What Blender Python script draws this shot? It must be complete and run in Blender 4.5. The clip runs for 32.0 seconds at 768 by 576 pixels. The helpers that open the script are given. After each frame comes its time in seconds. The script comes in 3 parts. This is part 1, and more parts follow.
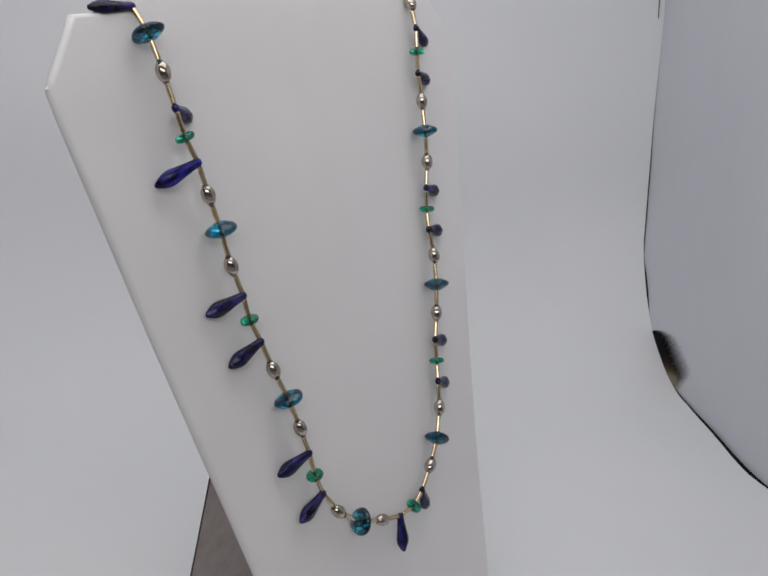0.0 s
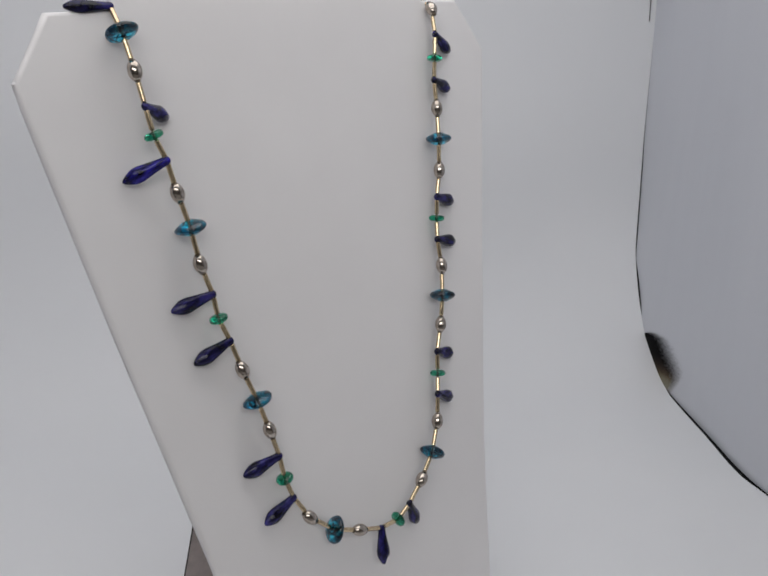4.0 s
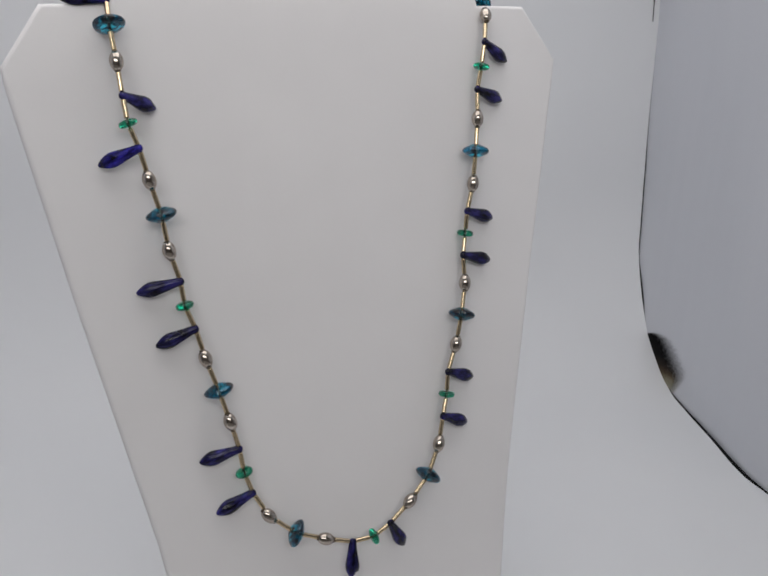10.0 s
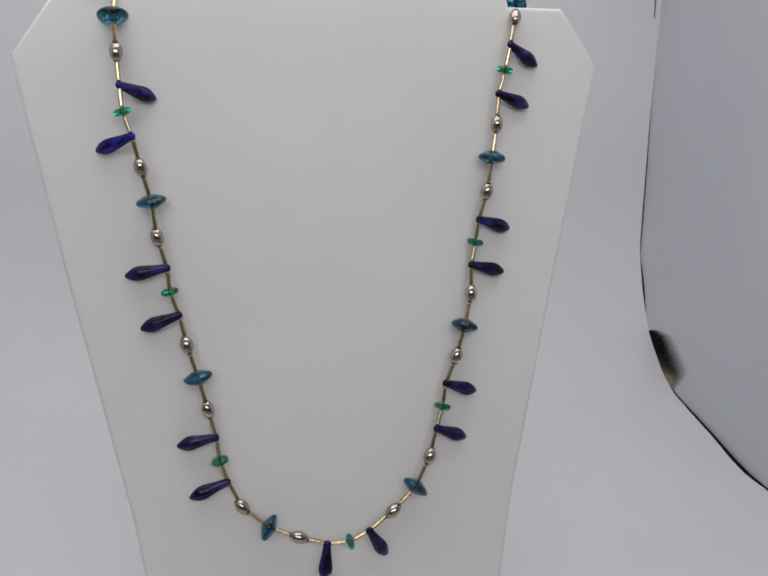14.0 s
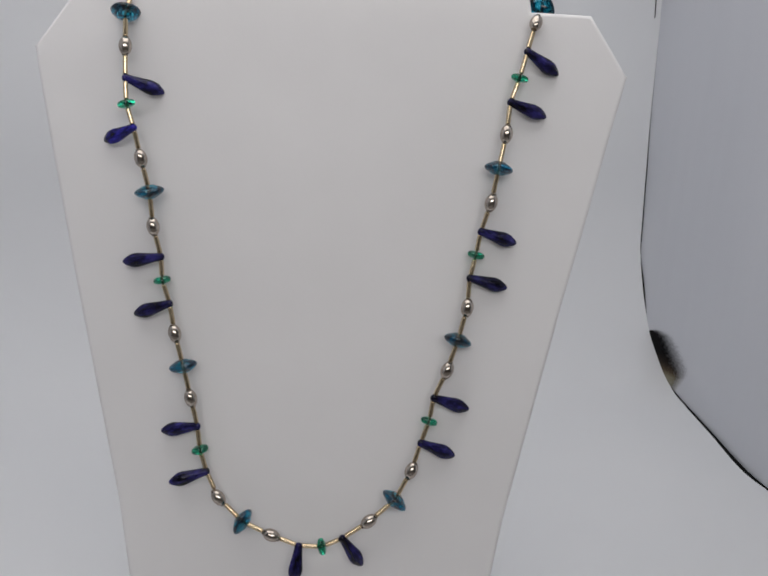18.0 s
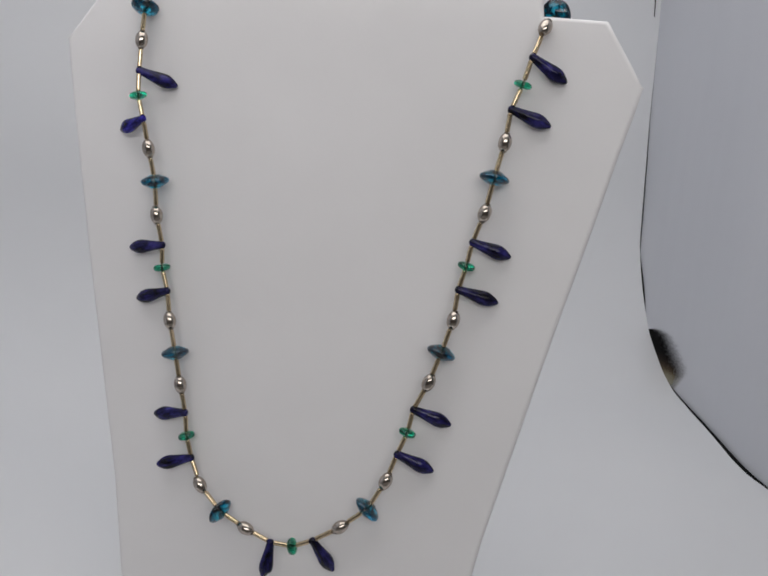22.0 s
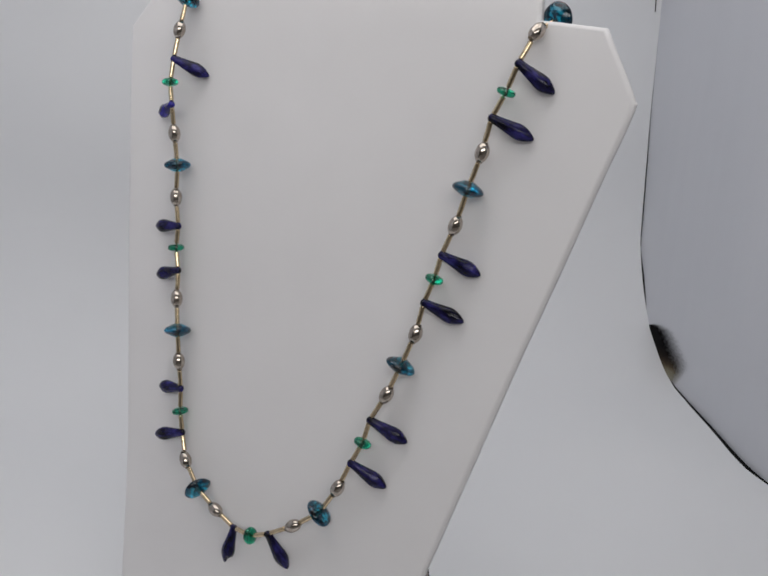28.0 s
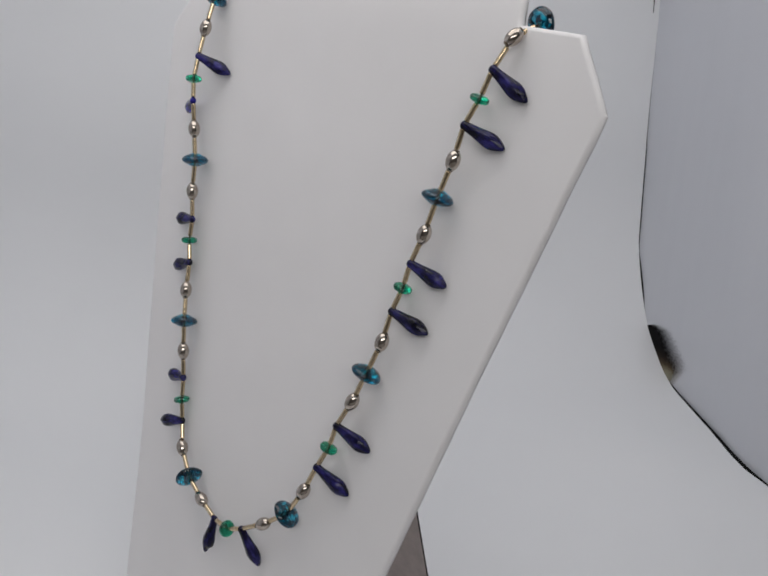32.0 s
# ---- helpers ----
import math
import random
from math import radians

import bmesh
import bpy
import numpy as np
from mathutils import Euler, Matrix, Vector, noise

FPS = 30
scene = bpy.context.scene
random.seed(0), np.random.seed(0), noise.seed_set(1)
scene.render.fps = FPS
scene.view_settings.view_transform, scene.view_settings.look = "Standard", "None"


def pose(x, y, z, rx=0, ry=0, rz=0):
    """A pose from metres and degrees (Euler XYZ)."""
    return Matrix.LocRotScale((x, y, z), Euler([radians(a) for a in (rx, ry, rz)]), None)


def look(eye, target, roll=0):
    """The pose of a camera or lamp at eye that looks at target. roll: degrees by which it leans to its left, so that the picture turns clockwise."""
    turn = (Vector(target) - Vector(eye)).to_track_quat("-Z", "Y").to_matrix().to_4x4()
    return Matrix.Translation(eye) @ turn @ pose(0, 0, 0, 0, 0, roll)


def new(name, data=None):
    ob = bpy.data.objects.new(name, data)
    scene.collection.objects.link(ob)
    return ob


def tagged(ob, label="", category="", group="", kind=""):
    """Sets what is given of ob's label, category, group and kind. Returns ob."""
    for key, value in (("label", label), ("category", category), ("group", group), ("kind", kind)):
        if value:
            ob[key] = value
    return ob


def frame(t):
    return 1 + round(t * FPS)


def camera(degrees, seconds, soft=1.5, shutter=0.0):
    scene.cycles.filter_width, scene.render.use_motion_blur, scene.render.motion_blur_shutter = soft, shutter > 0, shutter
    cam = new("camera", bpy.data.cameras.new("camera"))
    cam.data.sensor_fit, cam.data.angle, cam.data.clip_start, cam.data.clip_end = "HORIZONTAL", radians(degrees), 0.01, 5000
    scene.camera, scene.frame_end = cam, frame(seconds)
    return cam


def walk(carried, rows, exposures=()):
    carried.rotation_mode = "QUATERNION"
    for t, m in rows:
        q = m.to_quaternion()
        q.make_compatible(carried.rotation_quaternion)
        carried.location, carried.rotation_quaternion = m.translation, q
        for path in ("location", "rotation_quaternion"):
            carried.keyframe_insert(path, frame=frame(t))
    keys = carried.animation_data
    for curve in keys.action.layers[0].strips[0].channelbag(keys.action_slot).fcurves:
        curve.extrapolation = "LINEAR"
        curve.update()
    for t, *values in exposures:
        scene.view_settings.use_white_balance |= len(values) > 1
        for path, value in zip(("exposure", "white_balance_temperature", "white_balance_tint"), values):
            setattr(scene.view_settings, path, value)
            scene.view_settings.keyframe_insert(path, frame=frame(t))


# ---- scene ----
cam = camera(42.5, 32.0, soft=1.8)

# ---- camera: on a small stand in front of the light box, nudged now and then ----
EYE = Vector((0.0, -0.371, 0.33))
PITCH, YAW, ROLL = radians(-21.036), radians(4.969), 2.092
FOCAL = 2016.2


def aim(dx, dy):
    """The camera's pose when its view has slipped by dx to the right and dy down (in 1/FOCAL)."""
    fwd = Vector((math.sin(YAW) * math.cos(PITCH), math.cos(YAW) * math.cos(PITCH), math.sin(PITCH)))
    right = Vector((math.cos(YAW), -math.sin(YAW), 0))
    up = right.cross(fwd)
    a = radians(ROLL)
    r2 = right * math.cos(a) + up * math.sin(a)
    u2 = up * math.cos(a) - right * math.sin(a)
    return look(EYE, EYE + fwd - r2 * (dx / FOCAL) + u2 * (dy / FOCAL), ROLL)


SLIPS = [(0.0, 7.6, 2.3), (0.5, 7.6, 2.3), (1.0, 6.1, 3.0), (1.5, 3.8, 3.8), (2.0, 0.0, 6.1), (2.5, -3.1, 6.1),
         (3.0, -6.9, 6.8), (3.5, -7.7, 7.6), (5.5, -3.1, 10.7), (6.0, -1.5, 11.4), (7.0, -3.1, 11.4), (7.5, -2.2, 13.0),
         (8.0, -1.5, 12.2), (9.0, -1.5, 11.4), (9.5, -2.2, 9.2), (10.0, -1.5, 8.4), (10.5, 0.0, 7.6), (11.0, -0.8, 1.5),
         (11.5, -0.8, -0.8), (12.5, 0.0, -2.3), (13.0, 0.0, 0.0)]
SLIPS += [(13.5, -1.6, 1.5), (14.0, 0.8, 2.2), (14.5, 1.5, 1.5), (16.5, 1.5, 3.0), (18.0, 1.5, 2.3), (18.5, -0.8, 0.8),
          (19.5, -1.5, 1.5), (20.0, 0.0, 0.0), (21.5, 0.8, -0.1), (22.5, 0.0, -1.6), (23.0, -0.8, -8.4), (23.5, -1.5, -9.9),
          (25.0, -1.5, -10.7), (25.5, 1.5, -9.2), (28.5, 1.5, -9.2), (29.0, 0.0, -9.2), (30.5, 0.0, -7.7), (32.0, -1.5, -8.4)]
walk(cam, [(t, aim(x, y)) for t, x, y in SLIPS], exposures=[(0.0, 0.0), (32.0, 0.0)])

# the turntable's angle over time, degrees
TURN = [(0.0, 51.29), (0.5, 51.21), (1.0, 51.19), (1.5, 50.82), (2.0, 48.56), (2.5, 46.38), (3.0, 44.36), (3.5, 42.92),
        (5.5, 37.21), (6.0, 35.42), (6.5, 34.17), (7.0, 32.61), (7.5, 30.87), (8.0, 29.13), (8.5, 27.8), (9.0, 25.77),
        (9.5, 24.29), (10.0, 22.65), (10.5, 21.27), (11.0, 19.51), (11.5, 17.86), (12.0, 16.04), (12.5, 14.28),
        (13.0, 12.35), (13.5, 11.01), (14.0, 9.5), (14.5, 8.05)]
TURN += [(16.5, 1.09), (17.0, -0.76), (17.5, -2.18), (18.0, -3.97), (18.5, -5.42), (19.0, -7.27), (19.5, -8.79),
         (20.0, -10.44), (20.5, -11.6), (21.0, -13.75), (21.5, -15.45), (22.0, -16.99), (22.5, -18.59), (23.0, -20.2),
         (23.5, -21.7), (24.0, -23.45), (24.5, -24.94), (25.0, -26.73), (25.5, -28.28), (27.5, -34.78), (28.0, -36.69),
         (28.5, -38.16), (29.0, -39.75), (29.5, -41.35), (30.0, -43.17), (30.5, -44.71), (31.0, -46.34), (31.5, -47.77),
         (32.0, -48.57)]

# ---- light: faint room air, an added front lamp, and the light panel in the box's ceiling ----
world = bpy.data.worlds.new("room_air")
scene.world = world
world.use_nodes = True
world.node_tree.nodes["Background"].inputs["Color"].default_value = (0.5, 0.52, 0.56, 1)
world.node_tree.nodes["Background"].inputs["Strength"].default_value = 0.05

BOX_TURN = 5.79                      # the light box stands slightly turned, degrees
BOX = pose(0, 0, 0, 0, 0, BOX_TURN)
EDGE_X, BACK_Y, BEND_Y, BEND_Z, BACK_LEAN = 0.2987, 0.3341, 0.1212, 0.1495, 0.0363
LEFT_X, FRONT_Y, TOP_Z = -0.335, -0.25, 0.66


def area_lamp(name, m, sx, sy, watts, colour):
    data = bpy.data.lights.new(name, "AREA")
    data.shape, data.size, data.size_y, data.energy, data.color = "RECTANGLE", sx, sy, watts, colour
    ob = new(name, data)
    ob.matrix_world = m
    return ob


LED_Y, LED_DEEP = 0.02, 0.48          # the light panel fills the middle of the box's ceiling
area_lamp("led_panel_light", BOX @ pose(-0.015, LED_Y, TOP_Z - 0.022), 0.57, LED_DEEP - 0.01, 0.71, (1.0, 0.985, 0.985))
# added lamp, no known source: evens out bust and sheet, softens bead shadows
area_lamp("room_light", look((0.0, -1.5, 1.12), (0.0, 0.0, 0.2)), 1.7, 0.55, 10.9, (1.0, 0.985, 0.985))


# ---- materials ----
def node_mat(name):
    m = bpy.data.materials.new(name)
    m.use_nodes = True
    nt = m.node_tree
    b = nt.nodes["Principled BSDF"]
    return m, nt, b


def coords(nt, scale=(1, 1, 1)):
    tc = nt.nodes.new("ShaderNodeTexCoord")
    mp = nt.nodes.new("ShaderNodeMapping")
    mp.inputs["Scale"].default_value = scale
    nt.links.new(tc.outputs["Object"], mp.inputs["Vector"])
    return mp.outputs["Vector"]


def tex_noise(nt, vec, scale, detail=4, rough=0.55):
    n = nt.nodes.new("ShaderNodeTexNoise")
    n.inputs["Scale"].default_value, n.inputs["Detail"].default_value, n.inputs["Roughness"].default_value = scale, detail, rough
    nt.links.new(vec, n.inputs["Vector"])
    return n.outputs["Fac"]


def ramp(nt, fac, *stops):
    r = nt.nodes.new("ShaderNodeValToRGB")
    els = r.color_ramp.elements
    for i, (at, col) in enumerate(stops):
        e = els[i] if i < 2 else els.new(at)
        e.position, e.color = at, (*col, 1)
    nt.links.new(fac, r.inputs["Fac"])
    return r.outputs["Color"]


def bump(nt, b, height, strength, distance):
    bp = nt.nodes.new("ShaderNodeBump")
    bp.inputs["Strength"].default_value, bp.inputs["Distance"].default_value = strength, distance
    nt.links.new(height, bp.inputs["Height"])
    nt.links.new(bp.outputs["Normal"], b.inputs["Normal"])


def spread(nt, fac, lo, hi):
    r = nt.nodes.new("ShaderNodeMapRange")
    r.inputs["To Min"].default_value, r.inputs["To Max"].default_value = lo, hi
    nt.links.new(fac, r.inputs["Value"])
    return r.outputs["Result"]


def leatherette_mat():
    m, nt, b = node_mat("white_leatherette")
    v = coords(nt)
    broad = tex_noise(nt, v, 14, 3)
    nt.links.new(ramp(nt, broad, (0.3, (0.76, 0.745, 0.745)), (0.7, (0.80, 0.785, 0.785))), b.inputs["Base Color"])
    b.inputs["Roughness"].default_value = 0.78
    b.inputs["Specular IOR Level"].default_value = 0.2
    vor = nt.nodes.new("ShaderNodeTexVoronoi")
    vor.inputs["Scale"].default_value = 900
    nt.links.new(v, vor.inputs["Vector"])
    bump(nt, b, vor.outputs["Distance"], 0.03, 0.0004)
    return m


def sheet_mat():
    m, nt, b = node_mat("white_backdrop_sheet")
    v = coords(nt)
    broad = tex_noise(nt, v, 5, 3)
    nt.links.new(ramp(nt, broad, (0.3, (0.718, 0.728, 0.746)), (0.7, (0.748, 0.755, 0.769))), b.inputs["Base Color"])
    nt.links.new(spread(nt, tex_noise(nt, v, 30, 4), 0.5, 0.68), b.inputs["Roughness"])
    b.inputs["Specular IOR Level"].default_value = 0.3
    bump(nt, b, tex_noise(nt, v, 420, 2), 0.05, 0.0004)
    return m


def wall_mat():
    m, nt, b = node_mat("grey_white_box_lining")
    v = coords(nt, (1, 1, 0.12))
    streak = tex_noise(nt, v, 26, 4)
    nt.links.new(ramp(nt, streak, (0.25, (0.57, 0.583, 0.628)), (0.75, (0.61, 0.622, 0.663))), b.inputs["Base Color"])
    b.inputs["Roughness"].default_value = 0.42
    b.inputs["Specular IOR Level"].default_value = 0.4
    bump(nt, b, tex_noise(nt, v, 48, 4), 0.14, 0.001)
    return m


def plain_mat(name, col, rough=0.6, metal=0.0, var=0.15, scale=60):
    m, nt, b = node_mat(name)
    v = coords(nt)
    lo, hi = tuple(c * (1 - var) for c in col), tuple(min(1, c * (1 + var)) for c in col)
    nt.links.new(ramp(nt, tex_noise(nt, v, scale), (0.3, lo), (0.7, hi)), b.inputs["Base Color"])
    b.inputs["Roughness"].default_value, b.inputs["Metallic"].default_value = rough, metal
    return m


def metal_mat(name, col, rough, dark):
    m, nt, b = node_mat(name)
    v = coords(nt)
    tarnish = tex_noise(nt, v, 700, 4)
    nt.links.new(ramp(nt, tarnish, (0.3, dark), (0.62, col)), b.inputs["Base Color"])
    nt.links.new(spread(nt, tex_noise(nt, v, 1500, 3), rough * 0.7, rough * 1.4), b.inputs["Roughness"])
    b.inputs["Metallic"].default_value = 1.0
    return m


def lapis_mat(name, blue):
    """Deep blue pressed glass with darker veins; each bead a little different. blue: the clear parts' colour."""
    m, nt, b = node_mat(name)
    v = coords(nt, (1, 1, 0.35))
    info = nt.nodes.new("ShaderNodeObjectInfo")
    add = nt.nodes.new("ShaderNodeVectorMath")
    add.operation = "ADD"
    nt.links.new(v, add.inputs[0])
    nt.links.new(info.outputs["Random"], add.inputs[1])
    vein = tex_noise(nt, add.outputs["Vector"], 320, 5, 0.7)
    col = ramp(nt, vein, (0.40, (0.002, 0.002, 0.005)), (0.51, tuple(0.23 * c for c in blue)), (0.70, blue))
    mix = nt.nodes.new("ShaderNodeMix")
    mix.data_type, mix.blend_type = "RGBA", "MULTIPLY"
    mix.inputs["Factor"].default_value = 1.0
    tone = ramp(nt, info.outputs["Random"], (0.0, (0.75, 0.72, 0.72)), (1.0, (1.35, 1.3, 1.5)))
    nt.links.new(col, mix.inputs[6])
    nt.links.new(tone, mix.inputs[7])
    nt.links.new(mix.outputs[2], b.inputs["Base Color"])
    fine = tex_noise(nt, add.outputs["Vector"], 800, 4, 0.65)
    nt.links.new(spread(nt, fine, 0.02, 0.11), b.inputs["Roughness"])
    b.inputs["Specular IOR Level"].default_value = 0.26
    bump(nt, b, fine, 0.42, 0.0004)
    return m


def glass_mat(name, col, rough, ior):
    """Tinted glass."""
    m, nt, b = node_mat(name)
    b.inputs["Base Color"].default_value = (*col, 1)
    b.inputs["Transmission Weight"].default_value = 1.0
    b.inputs["IOR"].default_value = ior
    v = coords(nt)
    nt.links.new(spread(nt, tex_noise(nt, v, 500, 2), rough * 0.5, rough * 1.5), b.inputs["Roughness"])
    return m


def teal_glass_mat():
    """Aqua glass; refracted dark and bright surroundings are painted in as swirls, each bead's its own."""
    m, nt, b = node_mat("teal_painted_refraction")
    v = coords(nt)
    info = nt.nodes.new("ShaderNodeObjectInfo")
    add = nt.nodes.new("ShaderNodeVectorMath")
    add.operation = "ADD"
    nt.links.new(v, add.inputs[0])
    nt.links.new(info.outputs["Random"], add.inputs[1])
    swirl = tex_noise(nt, add.outputs["Vector"], 225, 1, 0.4)
    swirl.node.inputs["Distortion"].default_value = 1.4
    col = ramp(nt, swirl, (0.36, (0.03, 0.70, 0.98)), (0.42, (0.012, 0.32, 0.52)), (0.435, (0.0, 0.010, 0.022)), (0.545, (0.0, 0.012, 0.026)), (0.565, (0.012, 0.32, 0.52)), (0.63, (0.04, 0.76, 1.0)))
    mix = nt.nodes.new("ShaderNodeMix")
    mix.data_type, mix.blend_type = "RGBA", "MULTIPLY"
    mix.inputs["Factor"].default_value = 1.0
    nt.links.new(col, mix.inputs[6])
    nt.links.new(ramp(nt, info.outputs["Random"], (0.0, (0.26, 0.56, 0.58)), (0.5, (0.60, 0.85, 0.88)), (1.0, (1.0, 1.0, 1.0))), mix.inputs[7])
    # the darkening by refraction towards the rim is put into the tint
    flatten = nt.nodes.new("ShaderNodeVectorMath")
    flatten.operation = "MULTIPLY"
    nt.links.new(v, flatten.inputs[0])
    flatten.inputs[1].default_value = (1, 1, 0)
    radius = nt.nodes.new("ShaderNodeVectorMath")
    radius.operation = "LENGTH"
    nt.links.new(flatten.outputs["Vector"], radius.inputs[0])
    share = nt.nodes.new("ShaderNodeMath")
    share.operation = "MULTIPLY"
    nt.links.new(radius.outputs["Value"], share.inputs[0])
    share.inputs[1].default_value = 1 / 0.0058
    rim = nt.nodes.new("ShaderNodeMix")
    rim.data_type, rim.blend_type = "RGBA", "MULTIPLY"
    rim.inputs["Factor"].default_value = 1.0
    nt.links.new(mix.outputs[2], rim.inputs[6])
    nt.links.new(ramp(nt, share.outputs["Value"], (0.62, (1.0, 1.0, 1.0)), (0.92, (0.06, 0.30, 0.40))), rim.inputs[7])
    nt.links.new(rim.outputs[2], b.inputs["Base Color"])
    b.inputs["Specular IOR Level"].default_value = 0.5
    b.inputs["Transmission Weight"].default_value = 0.97
    b.inputs["IOR"].default_value = 1.54
    b.inputs["Roughness"].default_value = 0.02
    return m


WHITE = leatherette_mat()
SHEET = sheet_mat()
LINING = wall_mat()
BLACK = plain_mat("matte_black", (0.006, 0.006, 0.0065), 0.9)
BLACK.node_tree.nodes["Principled BSDF"].inputs["Specular IOR Level"].default_value = 0.12
BROWN = plain_mat("grey_brown_suede", (0.47, 0.41, 0.385), 0.9, 0, 0.12, 140)
BROWN_EDGE = plain_mat("dark_brown_edge", (0.03, 0.025, 0.022), 0.8)
GOLD = metal_mat("brass_tube_metal", (0.76, 0.62, 0.42), 0.11, (0.52, 0.40, 0.24))
SILVER = metal_mat("pewter_silver", (0.56, 0.50, 0.44), 0.11, (0.36, 0.31, 0.265))
DARK_RIM = metal_mat("tarnished_rim", (0.26, 0.21, 0.16), 0.35, (0.09, 0.07, 0.05))
LAPIS = lapis_mat("lapis_blue_glass", (0.042, 0.038, 0.20))
COBALT = lapis_mat("cobalt_blue_glass", (0.070, 0.058, 0.80))
TEAL = teal_glass_mat()
GREEN = glass_mat("emerald_glass", (0.010, 0.38, 0.21), 0.06, 1.5)
CORD = plain_mat("brown_bead_thread", (0.16, 0.13, 0.09), 0.6)
ROOM = plain_mat("pale_room_paint", (0.61, 0.605, 0.60), 0.9, 0, 0.06, 3)
# darker tone chosen so that the polished beads mirror a dim front
DIM = plain_mat("reflection_grey", (0.40, 0.39, 0.38), 0.9, 0, 0.1, 3)


def panel_mat():
    m, nt, b = node_mat("lit_diffuser")
    b.inputs["Base Color"].default_value = (0.8, 0.8, 0.8, 1)
    b.inputs["Emission Color"].default_value = (1, 0.985, 0.97, 1)
    b.inputs["Emission Strength"].default_value = 0.8
    return m


LIT = panel_mat()


# ---- mesh helpers ----
def mesh_of(name, verts, faces, mats, smooth=False):
    me = bpy.data.meshes.new(name)
    me.from_pydata([tuple(v) for v in verts], [], faces)
    for mt in mats if isinstance(mats, (list, tuple)) else [mats]:
        me.materials.append(mt)
    if smooth:
        me.polygons.foreach_set("use_smooth", [True] * len(me.polygons))
    bm = bmesh.new()
    bm.from_mesh(me)
    bmesh.ops.recalc_face_normals(bm, faces=bm.faces)
    bm.to_mesh(me)
    bm.free()
    return me


def under(name, me, parent, m=None, label=""):
    """Link a mesh as ONE part under a thing or a part."""
    ob = new(name, me)
    ob.parent = parent
    if m is not None:
        ob.matrix_basis = m
    if label:
        ob["label"] = label
    return ob


def slab(name, x0, x1, y0, y1, z0, z1, mat):
    v = [(x, y, z) for z in (z0, z1) for y in (y0, y1) for x in (x0, x1)]
    f = [(0, 1, 3, 2), (4, 5, 7, 6), (0, 1, 5, 4), (2, 3, 7, 6), (0, 2, 6, 4), (1, 3, 7, 5)]
    return mesh_of(name, v, f, mat)


def lathe(name, profile, mat, n=20, ripple=None):
    """A body of revolution round z. profile: (z, r). ripple(z, angle) scales the radius."""
    vs, fs = [], []
    for z, r in profile:
        for k in range(n):
            a = 2 * math.pi * k / n
            q = r * (ripple(z, a) if ripple else 1)
            vs.append((q * math.cos(a), q * math.sin(a), z))
    m = len(profile)
    for i in range(m - 1):
        for k in range(n):
            fs.append((i * n + k, i * n + (k + 1) % n, (i + 1) * n + (k + 1) % n, (i + 1) * n + k))
    fs.append(tuple(range(n - 1, -1, -1)))
    fs.append(tuple((m - 1) * n + k for k in range(n)))
    return mesh_of(name, vs, fs, mat, True)


# ---- the light box ----
def lerp_table(tab, v):
    for (a, p), (b, q) in zip(tab, tab[1:]):
        if v <= b:
            return p + (q - p) * max(0.0, v - a) / (b - a)
    return tab[-1][1]


# the sheet's side edge wanders (mm) along its length from the front (m), and stands off the wall by a narrow dark seam (mm)
WANDER = [(0.0, 2.5), (0.340, 3.5), (0.3585, 3.0), (0.3654, 0.7), (0.3794, -1.8), (0.3956, -1.9), (0.4177, -0.35), (0.4304, 0.44), (0.4525, 1.1),
          (0.472, 1.7), (0.4873, 0.0), (0.5117, -0.1), (0.5232, 0.2), (0.5447, -0.9), (0.5946, -0.4), (0.6137, -0.4), (0.6327, 1.1), (0.652, 1.7),
          (0.6714, 1.3), (0.6911, 0.4), (0.7095, -0.2), (0.7242, -0.5), (0.7562, -0.9), (0.7803, -1.2), (0.80, -1.9), (1.2, -3.0)]
SEAM = [(0.0, 2.6), (0.34, 2.2), (0.3585, 2.2), (0.3654, 2.8), (0.3794, 3.6), (0.3956, 3.6), (0.4177, 3.0), (0.4304, 2.8), (0.4525, 2.6), (0.472, 2.4),
        (0.4873, 1.8), (0.495, 0.1), (0.546, 0.0), (0.55, -0.5), (0.558, -0.4), (0.564, 0.8), (0.572, 1.6), (0.58, 1.9), (0.5946, 1.7), (0.602, 0.2), (0.605, -0.4), (0.609, -0.3), (0.615, 1.1), (0.6327, 1.3),
        (0.67, 1.1), (0.69, 0.8), (0.7095, 0.5), (0.7242, 0.35), (0.743, 0.25), (0.7562, 0.15), (0.78, 0.05), (0.80, -0.1), (1.2, -0.1)]


def sheet_profile():
    prof = [(FRONT_Y + (BACK_Y - BEND_Y - FRONT_Y) * i / 60, 0.0) for i in range(61)]
    for i in range(1, 41):
        a = math.pi / 2 * i / 40
        prof.append((BACK_Y - BEND_Y + BEND_Y * math.sin(a), BEND_Z - BEND_Z * math.cos(a)))
    for i in range(1, 61):
        h = (TOP_Z - 0.03 - BEND_Z) * i / 60
        prof.append((BACK_Y + h * math.tan(BACK_LEAN), BEND_Z + h))
    out, run = [], 0.0
    for i, (y, z) in enumerate(prof):
        if i:
            run += math.hypot(y - prof[i - 1][0], z - prof[i - 1][1])
        out.append((y, z, run))
    return out


PROFILE = sheet_profile()
PROFILE_YZ = np.array([(y, z) for y, z, run in PROFILE])
PROFILE_X = np.array([(lerp_table(WANDER, run) + lerp_table(SEAM, run)) / 1000 for y, z, run in PROFILE])


